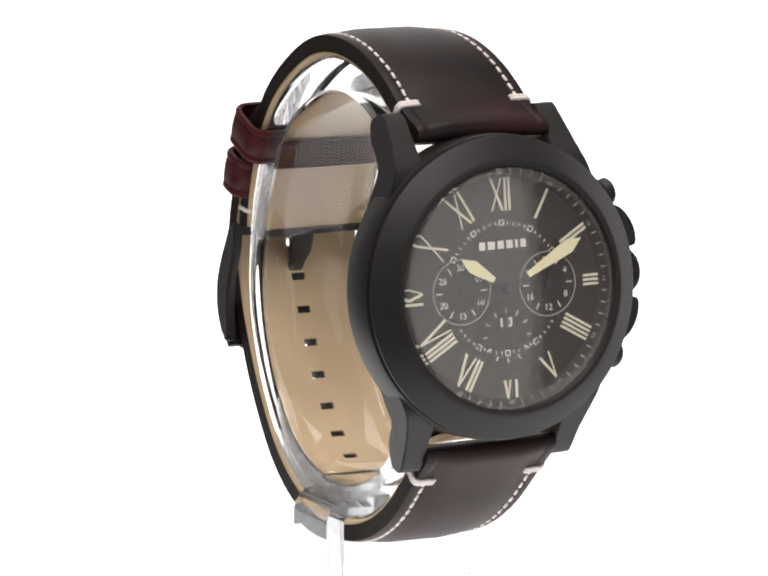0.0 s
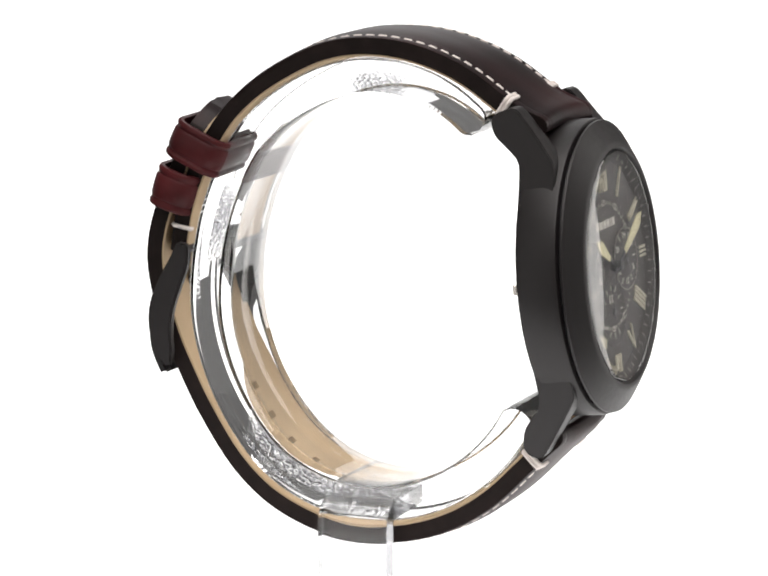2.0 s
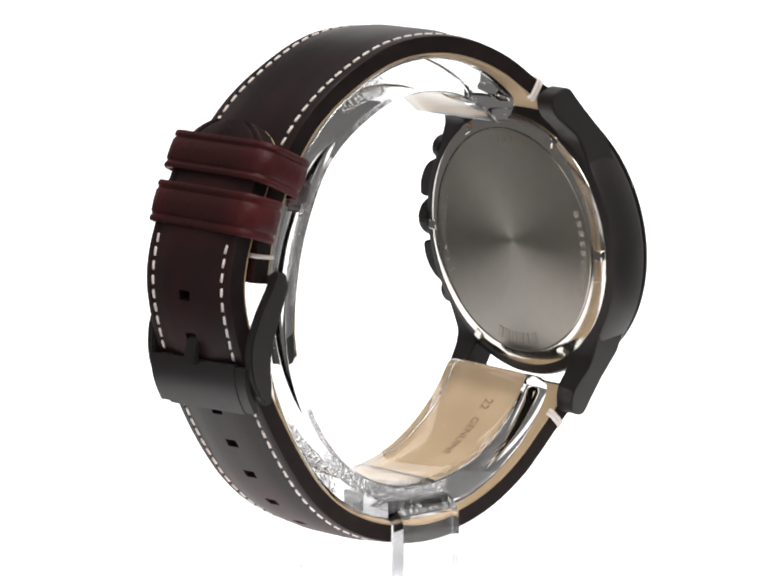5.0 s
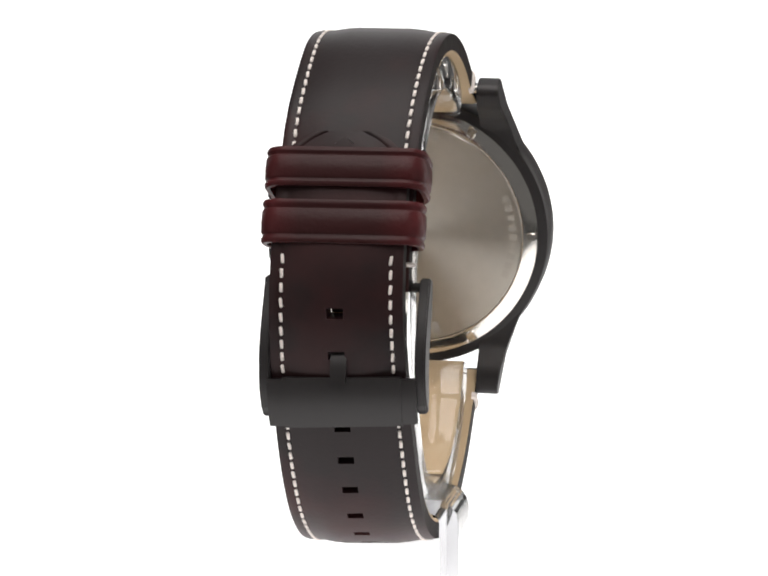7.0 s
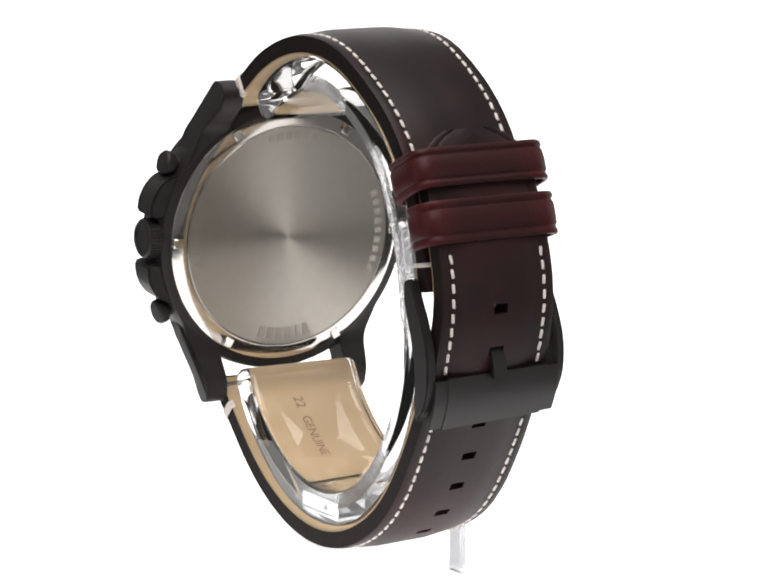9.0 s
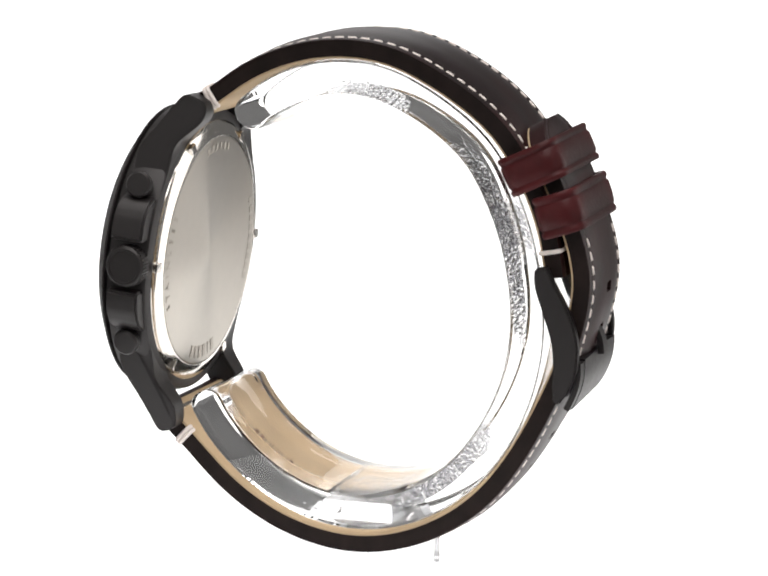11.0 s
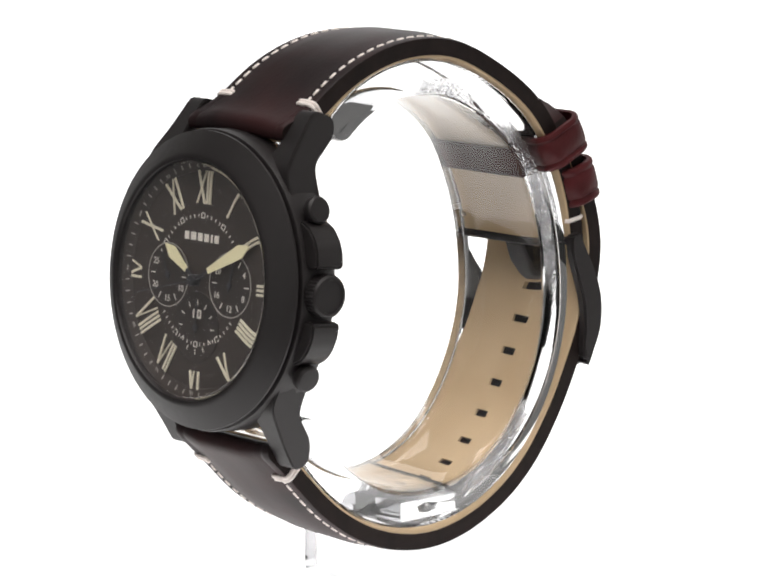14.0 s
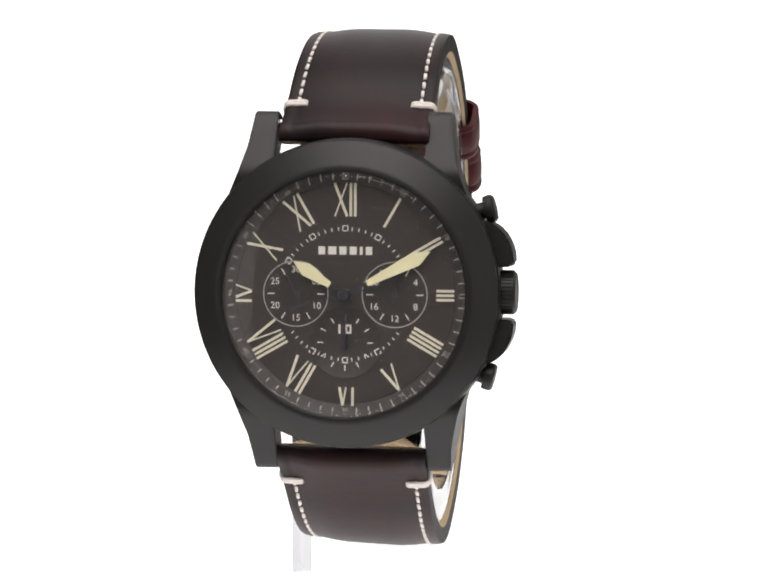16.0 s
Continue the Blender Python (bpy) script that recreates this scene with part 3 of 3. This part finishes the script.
def case(watch):
    body = part("case", lathe([(17.5, -0.5), (21.3, -0.35), (22.1, -0.6), (22.25, -1.2), (22.25, -5.9), (21.95, -6.7), (20.9, -7.0), (17.5, -7.0)], 128), BLACK, watch,
                "matte black round steel case", m=CASE)
    part("bezel", lathe([(17.45, 2.3), (17.7, 2.65), (18.1, 2.7), (18.7, 2.4), (21.3, 0.8), (21.9, 0.4), (21.95, 0.12), (21.6, -0.1), (17.45, -0.1)], 128), BLACK, watch,
         "matte black sloping bezel", m=CASE)
    part("gasket", lathe([(17.5, -0.05), (21.2, -0.05), (21.2, -0.5), (17.5, -0.5)], 128), GLOSS_BLACK, watch, m=CASE)
    dome = [(17.0 * k / 12, 3.45 - 1.0 * (k / 12) ** 2) for k in range(13)] + [(17.15, 2.4), (17.45, 2.05)]
    under = [(17.45 * k / 12, 2.3 - 0.75 * (k / 12) ** 2) for k in range(12, -1, -1)]
    glass = part("crystal", lathe(dome + under, 96), CRYSTAL, watch, "domed clear watch crystal", m=CASE)
    glass.visible_shadow = False
    for side in (-1, 1):
        for end in (-1, 1):
            lug(side, end, body)
    # crown guards, crown and pushers
    for k in (1, -1):
        outline = [(18.5, 10.6 * k), (20.4, 10.2 * k), (21.9, 9.4 * k), (23.1, 8.0 * k), (23.9, 6.2 * k), (24.1, 4.1 * k), (23.6, 3.75 * k), (18.5, 3.75 * k)]
        part("crown_guard", prism([(x - 0.1, y + 0.3) for x, y in outline], -6.4, -1.3, 0.45), BLACK, body, m=CASE)
        turn = CASE @ Matrix.Translation((18.9, 11.7 * k + 0.2, -3.8)) @ Matrix.Rotation(radians(90), 4, "Y") @ Matrix.Rotation(radians(-14 * k), 4, "X")
        part("pusher", lathe([(0, -1.5), (1.2, -1.5), (1.2, 0.6), (1.9, 0.7), (2.0, 1.1), (2.0, 1.9), (1.7, 2.25), (0, 2.35)], 32), BLACK, watch, "round black push button", m=turn)
    prof = [(0, -2), (1.6, -2), (1.6, 0.9), (2.75, 1.0), (3.05, 1.25), (3.05, 3.4), (2.75, 3.7), (2.4, 3.72), (2.35, 3.6), (0, 3.6)]
    turn = CASE @ Matrix.Translation((20.5, 0.3, -4.0)) @ Matrix.Rotation(radians(90), 4, "Y")
    crown = part("crown", lathe(prof, 48), BLACK, watch, "round fluted black crown", m=turn)
    flutes = []
    for k in range(36):
        b = block(3.0, 3.2, -0.14, 0.14, 1.35, 3.3, 0.06, 1)
        b.transform(Matrix.Rotation(2 * math.pi * k / 36, 4, "Z"))
        flutes.append(b)
    part("fluting", merge(flutes), BLACK, crown, m=turn)
    # case back
    ring = part("case_back_ring", lathe([(18.05, -7.95), (18.3, -8.0), (20.4, -7.1), (20.5, -6.9), (18.05, -6.9)], 128), STEEL, watch, "polished steel rim", m=CASE)
    for k in range(6):
        b = block(18.7, 20.35, -0.75, 0.75, -7.95, -7.3, 0.12, 1)
        part("notch", b, STEEL, ring, m=CASE @ Matrix.Rotation(math.pi / 3 * k, 4, "Z"))
    plate = part("case_back", lathe([(0, 0.0), (17.85, 0.0), (18.0, 0.12), (18.0, 0.6), (0, 0.6)], 96), BRUSHED, watch, "sunburst-brushed steel case back")
    plate.matrix_basis = Matrix.Translation((CASE @ Vector((0, 0, -8.0))) * MM) @ CASE.to_3x3().to_4x4()
    face = CASE @ Matrix.Translation((0, 0, -8.03)) @ Matrix.Rotation(math.pi, 4, "Y")

    def round_words(text, radius, middle, size, step, name):
        for i, ch in enumerate(text):
            if ch == " ":
                continue
            a = middle + (i - (len(text) - 1) / 2) * step
            part(name, lettering(ch, size), ENGRAVE, ring, smooth=False,
                 m=face @ Matrix.Rotation(radians(-a), 4, "Z") @ Matrix.Translation((0, radius, 0)))
    round_words("STAINLESS", 16.5, -90, 1.9, 6.1, "engraved_letter")
    for mid, count in ((90, 9), (0, 6)):
        for i in range(count):
            a = mid + (i - (count - 1) / 2) * 5.5
            part("engraved_bar", block(-0.5, 0.5, 15.9, 17.1, -0.02, 0.03), ENGRAVE, ring, smooth=False, m=face @ Matrix.Rotation(radians(-a), 4, "Z"))
    for i in range(6):
        part("engraved_bar", block(-0.55 if i != 4 else -0.2, 0.55 if i != 4 else 0.2, 15.1, 17.0, -0.02, 0.03), ENGRAVE, ring, smooth=False,
             m=face @ Matrix.Rotation(radians(-(180 - (i - 2.5) * 5.8)), 4, "Z"))
    # spring bars
    for y, z in ((24.0, -8.2), (-24.0, -8.2)):
        part("spring_bar", tube([(-11.2, y, z), (11.2, y, z)], 0.75, 12), STEEL, body, m=CASE)
    return body


def buckle(watch):
    """A black pin buckle: two curved side arms, a broad front bar, a pin and a pivot bar."""
    root = part("buckle", tube([(-12.2, 28.7, 6.0), (11.2, 28.7, 6.0)], 0.7, 12), BLACK, watch, "matte black pin buckle")
    mid = [(28.5, 7.3), (29.2, 4.4), (30.9, 0.6), (32.2, -3.2), (32.4, -7.0), (31.8, -9.9), (31.0, -12.4)]
    for x0, x1 in ((-12.7, -11.1), (9.9, 11.5)):
        line = curve(mid, 5)
        outl = []
        back = []
        for i, p in enumerate(line):
            t = line[min(i + 1, len(line) - 1)] - line[max(i - 1, 0)]
            t = t / np.linalg.norm(t)
            u = i / (len(line) - 1)
            w = (0.9 + 1.1 * math.sin(math.pi * min(1, u * 1.05)) ** 0.8) * (1 if u < 0.93 else 0.75)
            nrm = np.array([-t[1], t[0]])
            outl.append(tuple(p + nrm * w))
            back.append(tuple(p - nrm * w))
        turn = Matrix(((0, 0, 1, 0), (1, 0, 0, 0), (0, 1, 0, 0), (0, 0, 0, 1)))
        part("side_arm", prism(outl + back[::-1], x0, x1, 0.35), BLACK, root, m=turn)
    bar = Path([(33.9, -6.4), (34.1, -8.7), (33.3, -11.4), (32.0, -13.7)], -1)

    def bar_top(d, s):
        return 0.55 - 0.3 * math.exp(-(s / 0.5) ** 2) - 0.3 * math.exp(-((bar.length - s) / 0.5) ** 2) - 0.25 * math.exp(-(d / 0.2) ** 2)
    part("front_bar", ribbon(bar, 0, bar.length, lambda s: 8.6, bar_top, lambda d, s: -0.8, [0, 0.15, 0.4, 1.5, 3.0], step=0.4), BLACK, root, "broad matte black front bar",
         m=Matrix.Translation((-0.6, 0, 0)))
    for x in (-10.2, 9.0):
        part("collar", ribbon(bar, 0.25, bar.length - 0.25, lambda s: 1.2, lambda d, s: 0.3 - 0.2 * math.exp(-(d / 0.2) ** 2), lambda d, s: -0.7, [0, 0.15], hx=0.4, step=0.4), BLACK, root,
             m=Matrix.Translation((x, 0, 0)))
    pin = Path([(28.9, 6.6), (30.4, 2.0), (32.4, -1.6), (34.4, -2.8), (35.4, -4.2), (35.3, -7.0)], -1)
    part("pin", ribbon(pin, 0, pin.length, lambda s: 1.15 + 0.65 * max(0, min(1, (6.5 - s) / 2)), lambda d, s: 0.5 - max(0, 0.25 - d), lambda d, s: -0.55, [0, 0.2, 0.4], hx=0.5, step=0.5), BLACK, root,
         m=Matrix.Translation((-0.3, 0, 0)))
    return root


def wristwatch():
    watch = tagged(new("wristwatch"), "black chronograph wristwatch with stitched dark brown leather strap", "wristwatch")
    case(watch)
    dial(watch)
    sh = strap_half(SHORT, 10.9, 10.05, 9.8)
    lh = strap_half(LONG, 10.9, 10.0, 9.3, 6.0)
    s_oh = LONG.nearest(25.3, -18.3) - 0.5
    holes = []
    for k in range(-6, 5):
        c = s_oh + 5.9 * k
        if 40 < c < LONG.length - 14:
            holes.append((c - 0.65, c + 0.65))
    a = strap("upper_strap", SHORT, sh, 2.72, watch, "dark brown leather with white stitching", 8.6, SHORT.length - 16, [])
    tail0 = LONG.nearest(31.0, 13.5)
    bar0, bar1 = LONG.nearest(29.2, -10.5) - 2.6, LONG.nearest(30.6, -6.5) + 0.8
    b = strap("lower_strap", LONG, lh, 2.72, watch, "dark brown leather with punched holes and white stitching", 7.2, tail0, [(bar0, bar1)], holes)
    for path, half, p, s in ((SHORT, sh, a, 7.7), (LONG, lh, b, 6.4)):
        for side in (-1, 1):
            bar_tack(path, half, s, side, p, 2.72)
    for side in (-1, 1):
        bar_tack(SHORT, sh, SHORT.nearest(27.9, 9.2), side, a, 2.72, (0.0,))
    keeper("fixed_keeper", (30.15, 15.0), (-0.31, 0.95), 10.8, -2.1, 3.35, 6.3, watch, "oxblood leather strap loop")
    keeper("free_keeper", (26.7, 21.8), (-0.42, 0.907), 10.8, -3.8, 3.95, 5.9, watch, "oxblood leather strap loop")
    buckle(watch)
    # stamped words on the lining beside the lower lugs
    for text, s0, size, down in (("22", 8.7, 2.5, True), ("GENUINE", 16.4, 2.25, True)):
        b2 = lettering(text, size, 0.02)
        bmesh.ops.triangulate(b2, faces=b2.faces[:])
        for v in b2.verts:
            along, across = (v.co.x, v.co.y) if down else (-v.co.y, v.co.x)
            p, t, nrm = LONG.axes(s0 + along)
            q = p - nrm * (0.46 + v.co.z)
            v.co = Vector((0.3 - across, q[0], q[1]))
        part("stamp", b2, EMBOSS, b, "stamped brown words", smooth=False)
    return watch


STAND = stand()
WATCH = wristwatch()


def sag(y, z):
    """How far the lower strap has slipped to one side on its stand: 1 under and behind the band, 0 at the lugs and at the top."""
    u, v = min(1, max(0, (5 - z) / 20)), min(1, max(0, (y + 25) / 25))
    return u * u * (3 - 2 * u) * v * v * (3 - 2 * v)


def yaw(y):
    """How far the back of the strap is turned about the upright axis: 1 behind the band, 0 from its middle on."""
    u = min(1, max(0, (y - 12) / 14))
    return u * u * (3 - 2 * u)


def slipped(root, names):
    """The 3 o'clock edge of the lower strap, with the buckle on it, hangs a little lower, and the back of the strap is a little askew."""
    for ob in root.children_recursive:
        kind = ob.name.split(".")[0]
        above = [ob.parent.name.split(".")[0], ob.parent.parent.name.split(".")[0] if ob.parent.parent else ""]
        low = bool({kind, *above} & names)
        if kind == "stitch":
            m = ob.matrix_basis.copy()
            x, y, z = m.translation
            m.translation = (x, y + 0.045 * x * yaw(y / MM), z - low * 0.042 * x * sag(y / MM, z / MM))
            ob.matrix_basis = m
        else:
            for v in ob.data.vertices:
                x, y, z = v.co
                v.co = (x, y + 0.045 * x * yaw(y / MM), z - low * 0.042 * x * sag(y / MM, z / MM))


slipped(WATCH, {"lower_strap", "buckle"})
slipped(STAND, {"band"})

# the turntable: seconds, degrees, and its small unsteadiness aside and upward in millimetres
TURNS = [(0.0, 28.35, -0.08, 0.1), (1.5, 58.39, 0.33, 0.2), (2.5, 79.02, -0.03, 0.16), (3.0, 88.75, -0.03, 0.18), (4.0, 109.13, -0.28, 0.16), (6.5, 160.43, 0.39, -0.17),
         (7.5, 179.7, 0.91, -0.3), (8.5, 200.01, -0.02, -0.21), (9.0, 210.11, -0.39, -0.14), (11.5, 260.48, -0.45, -0.02), (12.0, 270.67, -0.45, 0.03), (12.5, 280.85, 0.06, 0.07), (13.5, 301.02, 0.08, 0.07),
         (14.5, 321.65, -0.04, -0.01), (16.0, 351.9, -0.9, -0.09)]
OFF = Vector((1.04, 0.56, 0)) * MM      # the stand sits a little off the turning axis


def motions():
    """Stand and watch turn together, nearly steadily, about one upright axis."""
    rows = []
    for t, turn, aside, up in TURNS:
        spin = pose(0, 0, 0, 0, 0, turn)
        rows.append((t, Matrix.Translation((aside * MM, 0, LIFT + up * MM)) @ spin @ Matrix.Translation(OFF)))
    walk(STAND, rows)
    walk(WATCH, rows)


motions()
